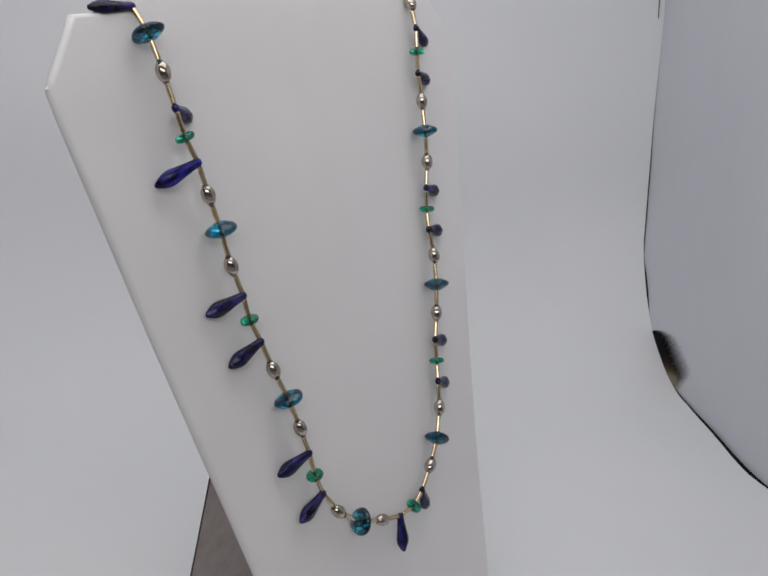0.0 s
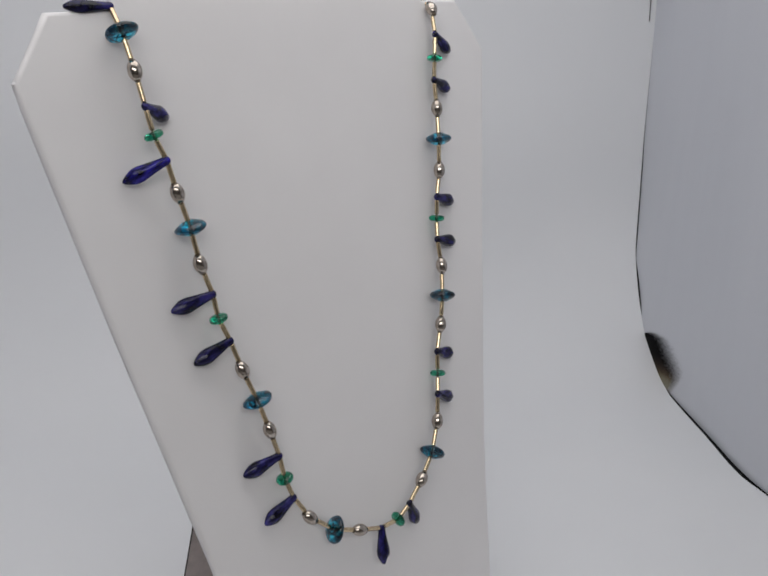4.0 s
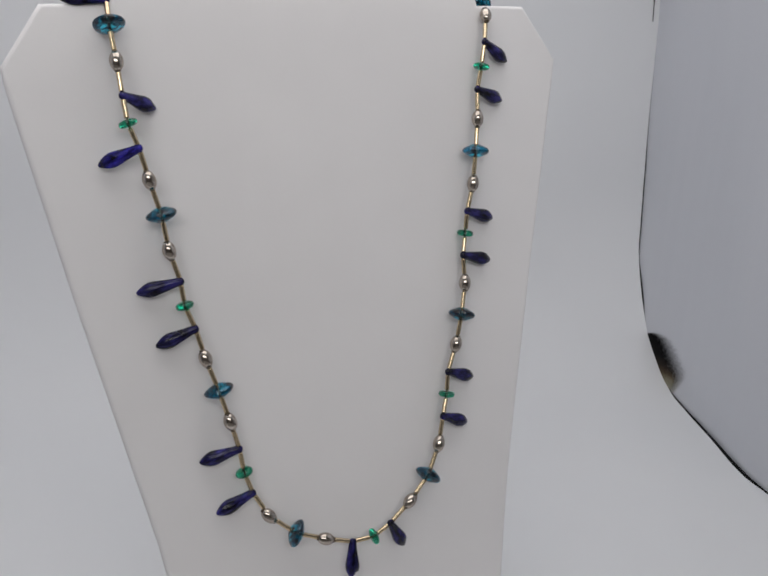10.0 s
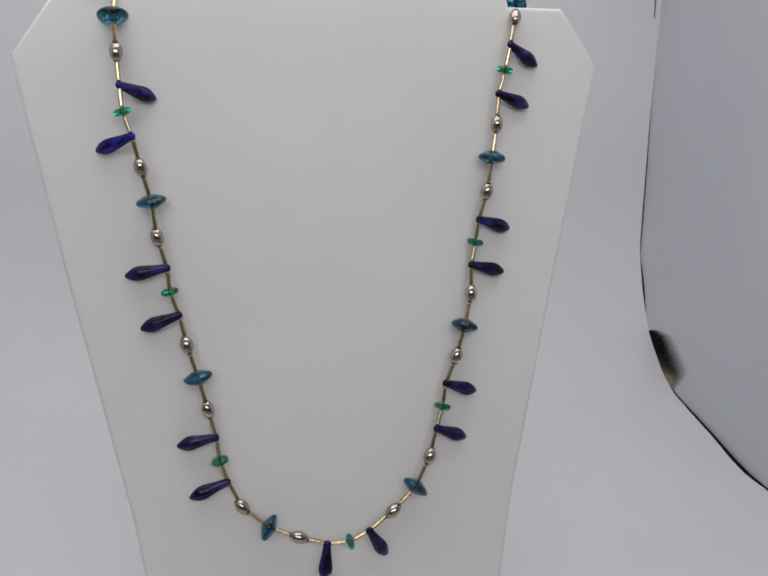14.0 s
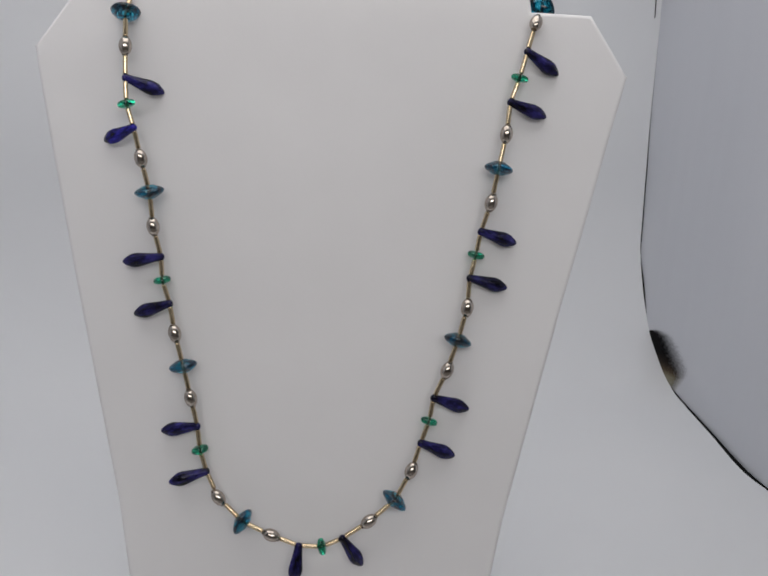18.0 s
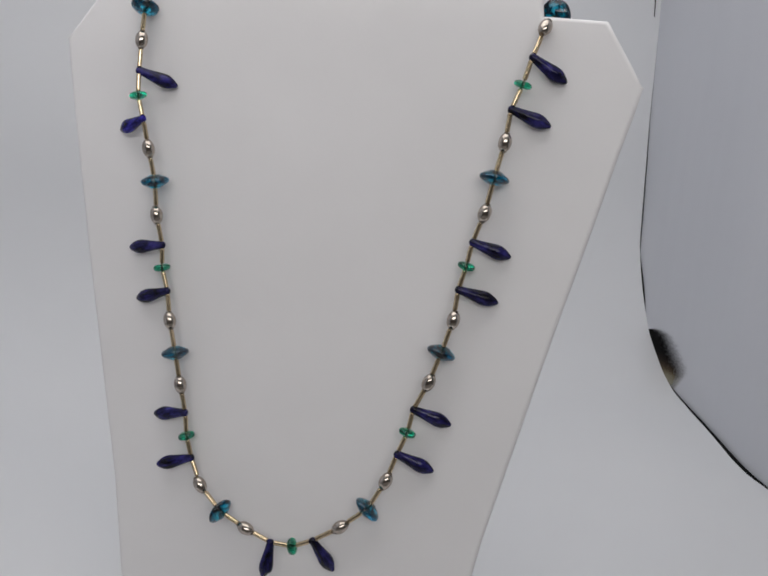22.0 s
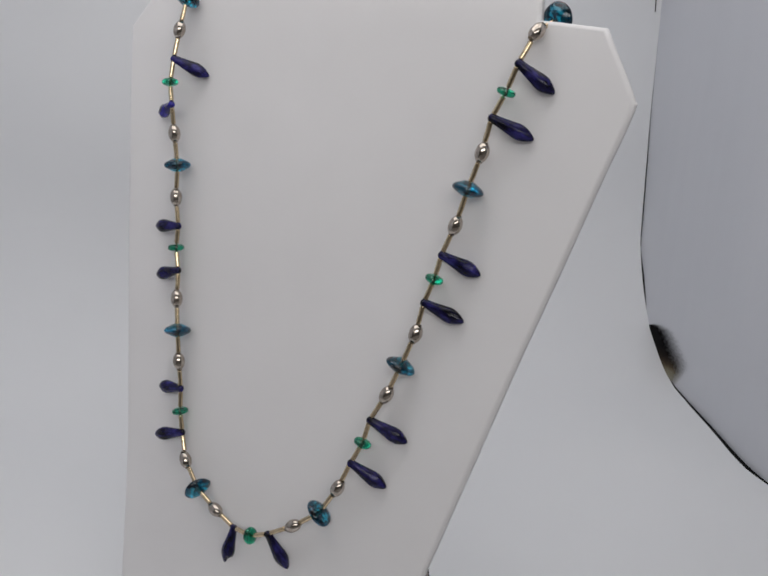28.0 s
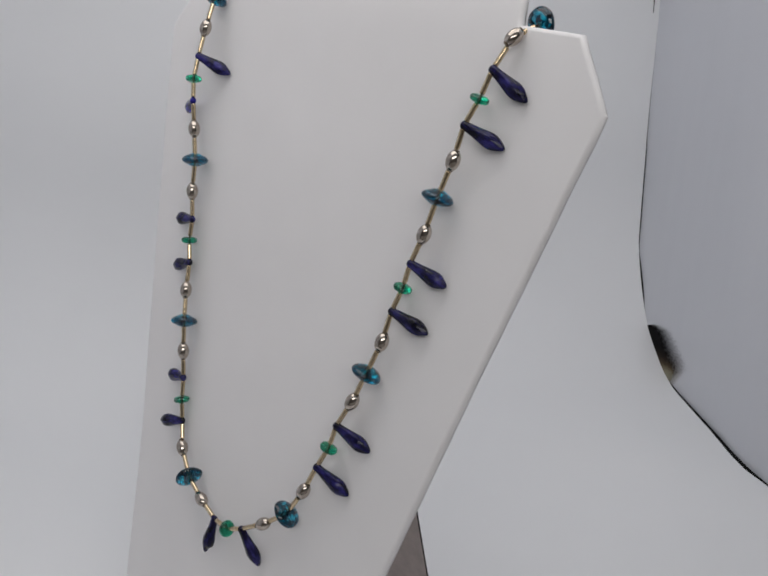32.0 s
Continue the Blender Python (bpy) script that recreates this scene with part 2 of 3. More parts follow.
def wall_x(y, z):
    """The side lining follows the sheet's edge where the two meet, and hangs plane farther off."""
    d2 = ((PROFILE_YZ - (y, z)) ** 2).sum(1)
    w = np.exp(-np.sqrt(d2 + 1e-8) / 0.006)
    near = float((w * PROFILE_X).sum() / w.sum())
    return EDGE_X + 0.0012 + (near - 0.0012) * math.exp(-max(0.0, math.sqrt(d2.min()) - 0.004) / 0.05)


def build_box():
    ob = tagged(new("floor", slab("floor", LEFT_X - 0.02, EDGE_X + 0.02, FRONT_Y, BACK_Y + 0.1, -0.03, -0.008, BLACK)),
                "black plastic floor plate under the white sheet", "floor", kind="structure")
    ob.matrix_world = BOX
    ny, nz = 120, 120
    y0, y1, z0, z1 = FRONT_Y, BACK_Y + 0.1, -0.007, TOP_Z
    vs, fs = [], []
    for j in range(nz + 1):
        for i in range(ny + 1):
            y, z = y0 + (y1 - y0) * i / ny, z0 + (z1 - z0) * (j / nz) ** 1.5
            vs.append((wall_x(y, z), y, z))
    n = ny + 1
    for j in range(nz):
        for i in range(ny):
            fs.append((j * n + i, j * n + i + 1, (j + 1) * n + i + 1, (j + 1) * n + i))
    me = mesh_of("wall_right", vs, fs, LINING, True)
    ob = tagged(new("wall_right", me), "grey-white lining of the light box's side wall", "wall", kind="structure")
    ob.matrix_world = BOX
    sol = ob.modifiers.new("thickness", "SOLIDIFY")
    sol.thickness, sol.offset = 0.006, -1 if me.polygons[0].normal.x < 0 else 1
    ob = tagged(new("wall_left", slab("wall_left", LEFT_X - 0.014, LEFT_X - 0.002, FRONT_Y, BACK_Y + 0.1, -0.006, TOP_Z, LINING)),
                "grey-white lining of the light box's side wall", "wall", kind="structure")
    ob.matrix_world = BOX
    ob = tagged(new("wall_back", slab("wall_back", LEFT_X - 0.014, EDGE_X + 0.013, BACK_Y + 0.1, BACK_Y + 0.112, -0.03, TOP_Z, BLACK)),
                "black back wall of the light box behind the sheet", "wall", kind="structure")
    ob.matrix_world = BOX
    ob = tagged(new("ceiling", slab("ceiling", LEFT_X - 0.014, EDGE_X + 0.017, FRONT_Y, BACK_Y + 0.112, TOP_Z, TOP_Z + 0.012, LINING)),
                "grey-white lining of the light box's ceiling", "ceiling", kind="structure")
    ob.matrix_world = BOX
    # unseen frame, added to give the pewter beads a dark ring to mirror
    fr = tagged(new("trim"), "unseen black frame added round the open front to darken bead reflections", "frame", kind="structure")
    fr.matrix_world = BOX
    x0, x1, y0, y1 = LEFT_X - 0.014, EDGE_X + 0.017, FRONT_Y - 0.012, FRONT_Y - 0.001
    for box in ((x0, x0 + 0.045, y0, y1, -0.03, TOP_Z + 0.012), (x1 - 0.045, x1, y0, y1, -0.03, TOP_Z + 0.012),
                (x0 + 0.0452, x1 - 0.0452, y0, y1, TOP_Z - 0.035, TOP_Z + 0.012), (x0 + 0.0452, x1 - 0.0452, y0, y1, -0.03, 0.012)):
        under("frame_bar", slab("frame_bar", *box, BLACK), fr)
    panel = tagged(new("led_panel"), "flat white light panel under the ceiling of the light box", "light")
    panel.matrix_world = BOX
    under("panel_frame", slab("panel_frame", -0.305, 0.275, LED_Y - LED_DEEP / 2 - 0.005, LED_Y + LED_DEEP / 2 + 0.005, TOP_Z - 0.008, TOP_Z, BLACK), panel)
    under("diffuser", slab("diffuser", -0.300, 0.270, LED_Y - LED_DEEP / 2, LED_Y + LED_DEEP / 2, TOP_Z - 0.014, TOP_Z - 0.008, LIT), panel, label="glowing white diffuser")


def ribbon(name, left, right, drop, cols, mat):
    """A sheet along the profile between two edges (functions of the length run), sunk by drop below the white face."""
    vs, fs = [], []
    for j, (y, z, run) in enumerate(PROFILE):
        ya, za, _ = PROFILE[max(0, j - 1)]
        yb, zb, _ = PROFILE[min(len(PROFILE) - 1, j + 1)]
        ln = math.hypot(yb - ya, zb - za)
        ty, tz = (yb - ya) / ln, (zb - za) / ln
        a, b = left(run), right(run)
        for i in range(cols + 1):
            x = a + (b - a) * i / cols
            d = 0.0010 * noise.noise((x * 4, y * 4, z * 4 + 7)) * (1 - math.exp(-j / 8)) * min(1, (EDGE_X + 0.003 - x) / 0.08) - drop
            vs.append((x, y - tz * d, z + ty * d))
    n = cols + 1
    for j in range(len(PROFILE) - 1):
        for i in range(cols):
            fs.append((j * n + i, j * n + i + 1, (j + 1) * n + i + 1, (j + 1) * n + i))
    return mesh_of(name, vs, fs, mat, True)


def build_sheet():
    edge = lambda run: EDGE_X + lerp_table(WANDER, run) / 1000
    ob = tagged(new("backdrop_sheet", ribbon("backdrop_sheet", lambda run: LEFT_X, edge, 0.0, 44, SHEET)),
                "white seamless backdrop sheet curving up from the floor", "backdrop", kind="structure")
    ob.matrix_world = BOX
    # a short black sliver that draws a dark line near the sheet's top edge
    vs = []
    for y, z, run in PROFILE:
        if run > 0.784:
            k = min(1.0, (run - 0.784) / 0.02)
            x = EDGE_X - 0.0060 - 0.0009 * k
            vs += [(x - 0.00008 - 0.00022 * k, y - 0.0009, z), (x + 0.00008 + 0.00022 * k, y - 0.0009, z), (x, y + 0.0012, z)]
    fs = [(3 * j + p, 3 * j + (p + 1) % 3, 3 * j + 3 + (p + 1) % 3, 3 * j + 3 + p) for j in range(len(vs) // 3 - 1) for p in range(3)]
    under("slit", mesh_of("slit", vs, fs, BLACK), ob, label="narrow dark line near the sheet's edge")
    # the shade in the gap between sheet and wall, put in as a black strip
    ob = tagged(new("backing_sheet", ribbon("backing_sheet", lambda run: edge(run) - 0.05, lambda run: edge(run) + lerp_table(SEAM, run) / 1000 + 0.0006, 0.0004, 8, BLACK)),
                "black strip standing in for the shade in the gap beside the white sheet", "backing", kind="structure")
    ob.matrix_world = BOX


def smudge_mat():
    """Dark brown to tan, dense at its root (u = 0) and thinning out to nothing (u = 1)."""
    m, nt, b = node_mat("dark_brown_smudge")
    tc = nt.nodes.new("ShaderNodeTexCoord")
    sep = nt.nodes.new("ShaderNodeSeparateXYZ")
    nt.links.new(tc.outputs["UV"], sep.inputs[0])
    mp = nt.nodes.new("ShaderNodeMapping")
    mp.inputs["Scale"].default_value = (7.0, 11.0, 1.0)
    nt.links.new(tc.outputs["UV"], mp.inputs["Vector"])
    n = tex_noise(nt, mp.outputs["Vector"], 2.2, 6, 0.7)
    low = nt.nodes.new("ShaderNodeMath")
    low.operation = "MULTIPLY_ADD"
    nt.links.new(n, low.inputs[0])
    low.inputs[1].default_value = 0.8
    low.inputs[2].default_value = -0.40
    add = nt.nodes.new("ShaderNodeMath")
    add.operation = "ADD"
    nt.links.new(sep.outputs["X"], add.inputs[0])
    nt.links.new(low.outputs[0], add.inputs[1])
    cover = ramp(nt, add.outputs[0], (0.40, (1, 1, 1)), (0.98, (0, 0, 0)), (0.68, (0.45, 0.45, 0.45)))
    thin = ramp(nt, sep.outputs["Y"], (0.74, (1, 1, 1)), (1.0, (0.35, 0.35, 0.35)))
    mul = nt.nodes.new("ShaderNodeMath")
    mul.operation = "MULTIPLY"
    nt.links.new(cover, mul.inputs[0])
    nt.links.new(thin, mul.inputs[1])
    nt.links.new(mul.outputs[0], b.inputs["Alpha"])
    tone = nt.nodes.new("ShaderNodeMath")
    tone.operation = "MULTIPLY_ADD"
    nt.links.new(sep.outputs["X"], tone.inputs[0])
    tone.inputs[1].default_value = -0.22
    nt.links.new(sep.outputs["Y"], tone.inputs[2])
    tint = nt.nodes.new("ShaderNodeMath")
    tint.operation = "ADD"
    nt.links.new(tone.outputs[0], tint.inputs[0])
    nt.links.new(spread(nt, n, -0.12, 0.12), tint.inputs[1])
    nt.links.new(ramp(nt, tint.outputs[0], (0.28, (0.006, 0.0055, 0.006)), (0.46, (0.022, 0.016, 0.013)), (0.58, (0.075, 0.055, 0.036)), (0.68, (0.19, 0.17, 0.115)), (0.9, (0.33, 0.31, 0.24))), b.inputs["Base Color"])
    b.inputs["Roughness"].default_value = 0.95
    b.inputs["Specular IOR Level"].default_value = 0.1
    return m


REACH = [(0.0, 0.016), (0.05, 0.030), (0.12, 0.038), (0.25, 0.041), (0.5, 0.042), (0.66, 0.040), (0.78, 0.030), (0.9, 0.017), (1.0, 0.005)]


def build_smudge():
    n_along, n_out = 30, 14
    roots = [(y, z, run) for y, z, run in PROFILE if 0.485 < run < 0.549]
    tab_y = [(-run, y) for y, z, run in reversed(roots)]
    tab_z = [(-run, z) for y, z, run in reversed(roots)]
    vs, fs, uv = [], [], []
    for i in range(n_along + 1):
        t = i / n_along
        run = 0.546 - 0.056 * t
        y, z = lerp_table(tab_y, -run), lerp_table(tab_z, -run)
        reach = lerp_table(REACH, t)
        for k in range(n_out + 1):
            q = k / n_out
            yy, zz = y + 0.002 - 0.90 * reach * q, z - 0.001 + 0.43 * reach * q
            vs.append((wall_x(yy, zz) - 0.0006, yy, zz))
            uv.append((q, t))
    n = n_out + 1
    for i in range(n_along):
        for k in range(n_out):
            fs.append((i * n + k, i * n + k + 1, (i + 1) * n + k + 1, (i + 1) * n + k))
    me = mesh_of("dirt_smudge", vs, fs, smudge_mat(), True)
    layer = me.uv_layers.new(name="uv")
    for lp in me.loops:
        layer.data[lp.index].uv = uv[lp.vertex_index]
    ob = tagged(new("dirt_smudge", me), "dark brown fuzzy smudge on the lining beside the sheet", "smudge", kind="stuff")
    ob.matrix_world = BOX


def build_room():
    # unseen shell added for bounce; grey front and table darken the bead reflections
    s, h = 1.6, 1.5
    for name, b in (("room_wall_front", (-s, s, -s - 0.1, -s)), ("room_wall_back", (-s, s, s, s + 0.1)),
                    ("room_wall_left", (-s - 0.1, -s, -s, s)), ("room_wall_right", (s, s + 0.1, -s, s))):
        tagged(new(name, slab(name, *b, -0.03, h, DIM if name == "room_wall_front" else ROOM)), "unseen plain wall added round the light box", "wall", kind="structure")
    tagged(new("room_ceiling", slab("room_ceiling", -s, s, -s, s, h, h + 0.1, ROOM)), "unseen plain pale ceiling added over the light box", "ceiling", kind="structure")
    tagged(new("table_surface", slab("table_surface", -s, s, -s, s, -0.13, -0.03, DIM)), "unseen plain grey table surface added to carry the light box", "table", kind="structure")


# ---- the display bust ----
LEAN = radians(16.0)
FOOT_Y = -0.0745
E_UP = Vector((0, math.sin(LEAN), math.cos(LEAN)))
E_OUT = Vector((0, -math.cos(LEAN), math.sin(LEAN)))


def on_bust(x, v, w):
    """A place x across, v up the slope and w out of it, in metres."""
    return Vector((x, FOOT_Y, 0)) + E_UP * v + E_OUT * w


# half widths up the slope: the plain outline, and what each side has more or less of it
HALF = [(0.0, 0.0575), (0.045, 0.0662), (0.113, 0.0768), (0.210, 0.0973), (0.280, 0.1116), (0.285, 0.1125), (0.2885, 0.1129), (0.2925, 0.1105), (0.3120, 0.0982)]
MORE_LEFT = [(0.0, 0.0012), (0.2, 0.0010), (0.27, 0.0004), (0.2885, 0.0002), (0.2975, 0.0), (0.306, 0.0)]
MORE_RIGHT = [(0.0, -0.0020), (0.20, -0.0018), (0.235, -0.0010), (0.265, -0.0006), (0.2885, 0.0003), (0.2975, 0.0003), (0.306, 0.0)]


def front_w(u, v):
    """How far the padded front stands out, u from -1 to 1 across."""
    return -0.0056 + 0.0009 * u - 0.0024 * abs(u) ** 1.8 - 3.5 * max(0, v - 0.305) ** 2


def build_bust():
    bust = tagged(new("jewellery_bust"), "white leatherette necklace display bust leaning back on its easel leg", "display bust")
    rows = [0.002 + 0.2865 * i / 36 for i in range(37)] + [0.2925, 0.297, 0.302, 0.307, 0.312]
    neck_rows = [0.3145, 0.317, 0.322, 0.330, 0.338, 0.346, 0.354, 0.360]
    body_n = len(rows)
    rows += neck_rows
    side, cols, thick = 5, 34, 0.0025
    share = 0.0753 / 0.0982                # the part of the width that runs on into the neck
    inner = cols - 2 * side

    def across(i):
        if i < side:
            return -1 + (1 - share) * i / side
        if i > cols - side:
            return 1 - (1 - share) * (cols - i) / side
        return -share + 2 * share * (i - side) / inner

    vs, fs, ids = [], [], {}

    def vid(j, i, back):
        if (j, i, back) not in ids:
            v = rows[j]
            cx = 0.0057 + 0.0032 * v / 0.289
            u = across(i)
            h = lerp_table(HALF, v)
            h += (1 if i in (0, cols) else 0.5) * lerp_table(MORE_LEFT if u < 0 else MORE_RIGHT, v) * (abs(u) > 0.7)
            if j >= body_n:
                h = lerp_table([(0.312, 0.0982), (0.330, 0.094), (0.360, 0.076)], v)
            wob = 0.0003 * noise.noise((u * 5, v * 30, 1.0))
            ids[j, i, back] = len(vs)
            top = min(1.0, max(0.0, (v - 0.2885) / 0.0235))
            vs.append(on_bust(cx + u * h, v - 0.0015 * top - (0.021 - 0.0057 * top) * u * h, front_w(u, v) + (-thick if back else wob)))
        return ids[j, i, back]

    cells = [(j, i) for j in range(len(rows) - 1) for i in range(cols) if j < body_n - 1 or side <= i < cols - side]
    known = set(cells)
    for j, i in cells:
        fs.append(tuple(vid(*q, False) for q in ((j, i), (j, i + 1), (j + 1, i + 1), (j + 1, i))))
        fs.append(tuple(vid(*q, True) for q in ((j + 1, i), (j + 1, i + 1), (j, i + 1), (j, i))))
        for dj, di, a, b in ((-1, 0, (j, i), (j, i + 1)), (1, 0, (j + 1, i), (j + 1, i + 1)), (0, -1, (j, i), (j + 1, i)), (0, 1, (j, i + 1), (j + 1, i + 1))):
            if (j + dj, i + di) not in known:
                fs.append((vid(*a, False), vid(*b, False), vid(*b, True), vid(*a, True)))
    me = mesh_of("front_panel", vs, fs, WHITE, True)
    front = {k for (j, i, back), k in ids.items() if not back}
    rim_edges = {}
    for poly in me.polygons:
        for key in poly.edge_keys:
            if poly.vertices[0] in front and all(q in front for q in poly.vertices):
                rim_edges[key] = rim_edges.get(key, 0) + 1
    weights = me.attributes.new("bevel_weight_edge", "FLOAT", "EDGE")
    for e in me.edges:
        a, b = sorted(e.vertices)
        weights.data[e.index].value = 1.0 if rim_edges.get((a, b)) == 1 else 0.0
    ob = under("front_panel", me, bust)
    bev = ob.modifiers.new("soft_edge", "BEVEL")
    bev.width, bev.segments, bev.limit_method = 0.0023, 6, "WEIGHT"
    bev.harden_normals = True
    # the pinched fold of the covering at each corner
    for u in (-1, 1):
        v = 0.2885
        x = 0.0057 + 0.0032 * v / 0.289 + u * 0.1117
        m = frame_along(on_bust(x, v - 0.021 * u * 0.1136 + 0.0002, front_w(u, v) - 0.0016), Vector((u, 0, 0)) - E_UP * 0.1, E_OUT)
        fold = lathe("corner_fold", [(-0.006, 0.0003), (-0.004, 0.0008), (-0.002, 0.0010), (-0.0006, 0.0010), (0.0006, 0.0008), (0.0014, 0.0005), (0.0018, 0.0002)], WHITE, 14,
                     lambda z, a: 1 + 0.14 * math.cos(3 * a) + 0.06 * math.sin(z * 2500))
        under("corner_fold", fold, bust, m, "pinched fold of the leatherette")
    # easel leg, hinged high on the back
    cx = 0.0038

    def leg_at(z, x, off):
        return (cx + x, 0.0476 - 0.2073 * z + off, z)

    outline = [(0.221, 0.0296), (0.12, 0.0351), (0.0, 0.0415)]
    v, f = [], []
    for z, h in outline:
        v += [leg_at(z, -h, -0.0004), leg_at(z, h, -0.0004), leg_at(z, h, 0.0003), leg_at(z, -h, 0.0003)]
    for j in range(2):
        for k in range(4):
            f.append((4 * j + k, 4 * j + (k + 1) % 4, 4 * j + 4 + (k + 1) % 4, 4 * j + 4 + k))
    f += [(0, 1, 2, 3), (8, 9, 10, 11)]
    under("easel_leg", mesh_of("easel_leg", v, f, BROWN), bust, label="grey-brown suede-covered easel leg")
    for sgn in (-1, 1):
        v, f = [], []
        for z, h in outline:
            for dx, off in ((0, -0.00045), (0.0002, -0.00045), (0.0002, 0.00035), (0, 0.00035)):
                v.append(leg_at(z, sgn * (h + dx), off))
        for j in range(2):
            for k in range(4):
                f.append((4 * j + k, 4 * j + (k + 1) % 4, 4 * j + 4 + (k + 1) % 4, 4 * j + 4 + k))
        f += [(0, 1, 2, 3), (8, 9, 10, 11)]
        under("leg_edge", mesh_of("leg_edge", v, f, BROWN_EDGE), bust, label="dark edge of the leg")
    v = [leg_at(0.2235, x, y) for x, y in ((-0.029, -0.0012), (0.029, -0.0012), (0.029, 0.0015), (-0.029, 0.0015))]
    v += [leg_at(0.209, x, y) for x, y in ((-0.029, 0.0005), (0.029, 0.0005), (0.029, 0.0015), (-0.029, 0.0015))]
    under("hinge_strip", mesh_of("hinge_strip", v, [(0, 1, 2, 3), (4, 5, 6, 7), (0, 1, 5, 4), (1, 2, 6, 5), (2, 3, 7, 6), (3, 0, 4, 7)], BROWN), bust)
    return bust


# ---- the necklace ----
# S pewter oval, T teal lentil, G green rondelle, D dagger; places in millimetres across, up and out of the bust
LEFT_SIDE = [("D", 1.6, 101.9, 1.6), ("S", -9.2, 105.5, 1.0), ("T", -20.7, 110.4, 0.0), ("S", -30.3, 119.2, -1.4), ("D", -35.3, 129.2, -2.6),
             ("G", -37.9, 137.8, -2.2), ("D", -38.9, 147.2, -1.5), ("S", -41.5, 158.2, -0.7), ("T", -44.5, 170.6, -0.4), ("S", -48.0, 183.1, -0.9),
             ("D", -50.2, 194.5, -1.6), ("G", -53.2, 203.4, -1.6), ("D", -53.7, 212.3, -1.4), ("S", -56.7, 223.7, -0.8), ("T", -58.1, 236.7, -0.2),
             ("S", -61.2, 249.1, 1.0), ("D", -63.7, 260.4, 2.4), ("G", -66.5, 269.1, 2.2), ("D", -67.1, 278.7, 1.6), ("S", -67.5, 290.5, 0.4),
             ("T", -68.0, 303.3, -1.6), ("D", -66.7, 312.7, -7.8)]
RIGHT_SIDE = [("G", 10.6, 102.0, 2.4), ("D", 18.4, 105.5, 2.2), ("S", 28.5, 112.2, 1.4), ("T", 38.3, 120.7, 0.5), ("S", 44.3, 132.5, 0.6),
              ("D", 47.6, 143.4, 0.2), ("G", 50.6, 151.9, -0.6), ("D", 52.0, 161.1, -0.3), ("S", 56.8, 172.0, -0.2), ("T", 60.5, 183.9, 0.1),
              ("S", 63.6, 196.4, -0.5), ("D", 64.2, 207.8, -1.1), ("G", 66.3, 216.7, -1.5), ("D", 67.7, 225.7, -0.7), ("S", 71.1, 236.7, 0.0),
              ("T", 73.4, 249.8, 0.4), ("S", 75.8, 262.7, 0.0), ("D", 76.8, 274.6, 0.0), ("G", 80.0, 283.7, -0.6), ("D", 82.4, 293.6, -0.4),
              ("S", 85.6, 304.7, -3.0), ("T", 88.3, 311.1, -11.9)]
# the way each dagger points: across, up, out
LEFT_TIPS = [(-1.6, -14.6, -1.6), (-14.6, -5.1, -0.5), (-14.9, -3.2, -3.8), (-14.7, -5.0, -3.6), (-15.3, -2.6, -3.8),
             (-12.5, -4.6, -8.0), (13.1, -4.5, -8.1), (-15.3, 1.0, -2.5)]
RIGHT_TIPS = [(7.3, -11.8, -6.3), (13.6, -5.9, -4.8), (13.9, -4.9, -4.5), (14.5, -3.6, -3.4), (14.2, -4.3, -3.9), (14.2, -4.7, -4.8), (12.8, -7.9, -4.6)]
BRIGHT = (5,)                         # the dagger of clearer blue, counted along the strand
HALF_LONG = {"S": 0.0035, "T": 0.0021, "G": 0.0015, "D": 0.0011}


def dagger_mesh(name, chipped=False, mat=None):
    """A pressed-glass dagger along +z from its holed root, broad in x, thin in y."""
    prof = [(-0.0013, 0.0, 0.0), (-0.0011, 0.0008, 0.0007), (-0.0007, 0.0013, 0.0011), (0.0, 0.0015, 0.0013), (0.0012, 0.0016, 0.0013), (0.003, 0.0018, 0.0014), (0.005, 0.0021, 0.0016),
            (0.0075, 0.0025, 0.0019), (0.0093, 0.0028, 0.0022), (0.0107, 0.0028, 0.0022), (0.0121, 0.0025, 0.0020), (0.0136, 0.0018, 0.0015), (0.0148, 0.0011, 0.0010), (0.0154, 0.0006, 0.0006), (0.0157, 0.00001, 0.00001)]
    n = 24
    vs, fs = [], []
    for i, (z, a, b) in enumerate(prof):
        # pressed flats along the blade: six sides with soft arrises
        flat = 0.035 * min(1.0, max(0.0, (z - 0.001) / 0.005)) + (0.03 if z > 0.0115 else 0.0)
        for k in range(n):
            t = 2 * math.pi * k / n
            side = (t + math.pi / 6) % (math.pi / 3) - math.pi / 6
            ridge = 1 + flat * (1 / math.cos(side) - 1.06) / 0.09 * 0.9
            q = z
            if chipped and z > 0.0125:
                q = z - (0.0013 if math.cos(t) > 0.25 else 0.0)
            vs.append((a * math.cos(t) * ridge, b * math.sin(t) * ridge, q))
    for i in range(len(prof) - 1):
        for k in range(n):
            fs.append((i * n + k, i * n + (k + 1) % n, (i + 1) * n + (k + 1) % n, (i + 1) * n + k))
    me = mesh_of(name, vs, fs, mat or LAPIS, True)
    # the cut facets of the tip meet in sharp edges
    for p in me.polygons:
        if p.center.z > 0.0130:
            p.use_smooth = False
    return me


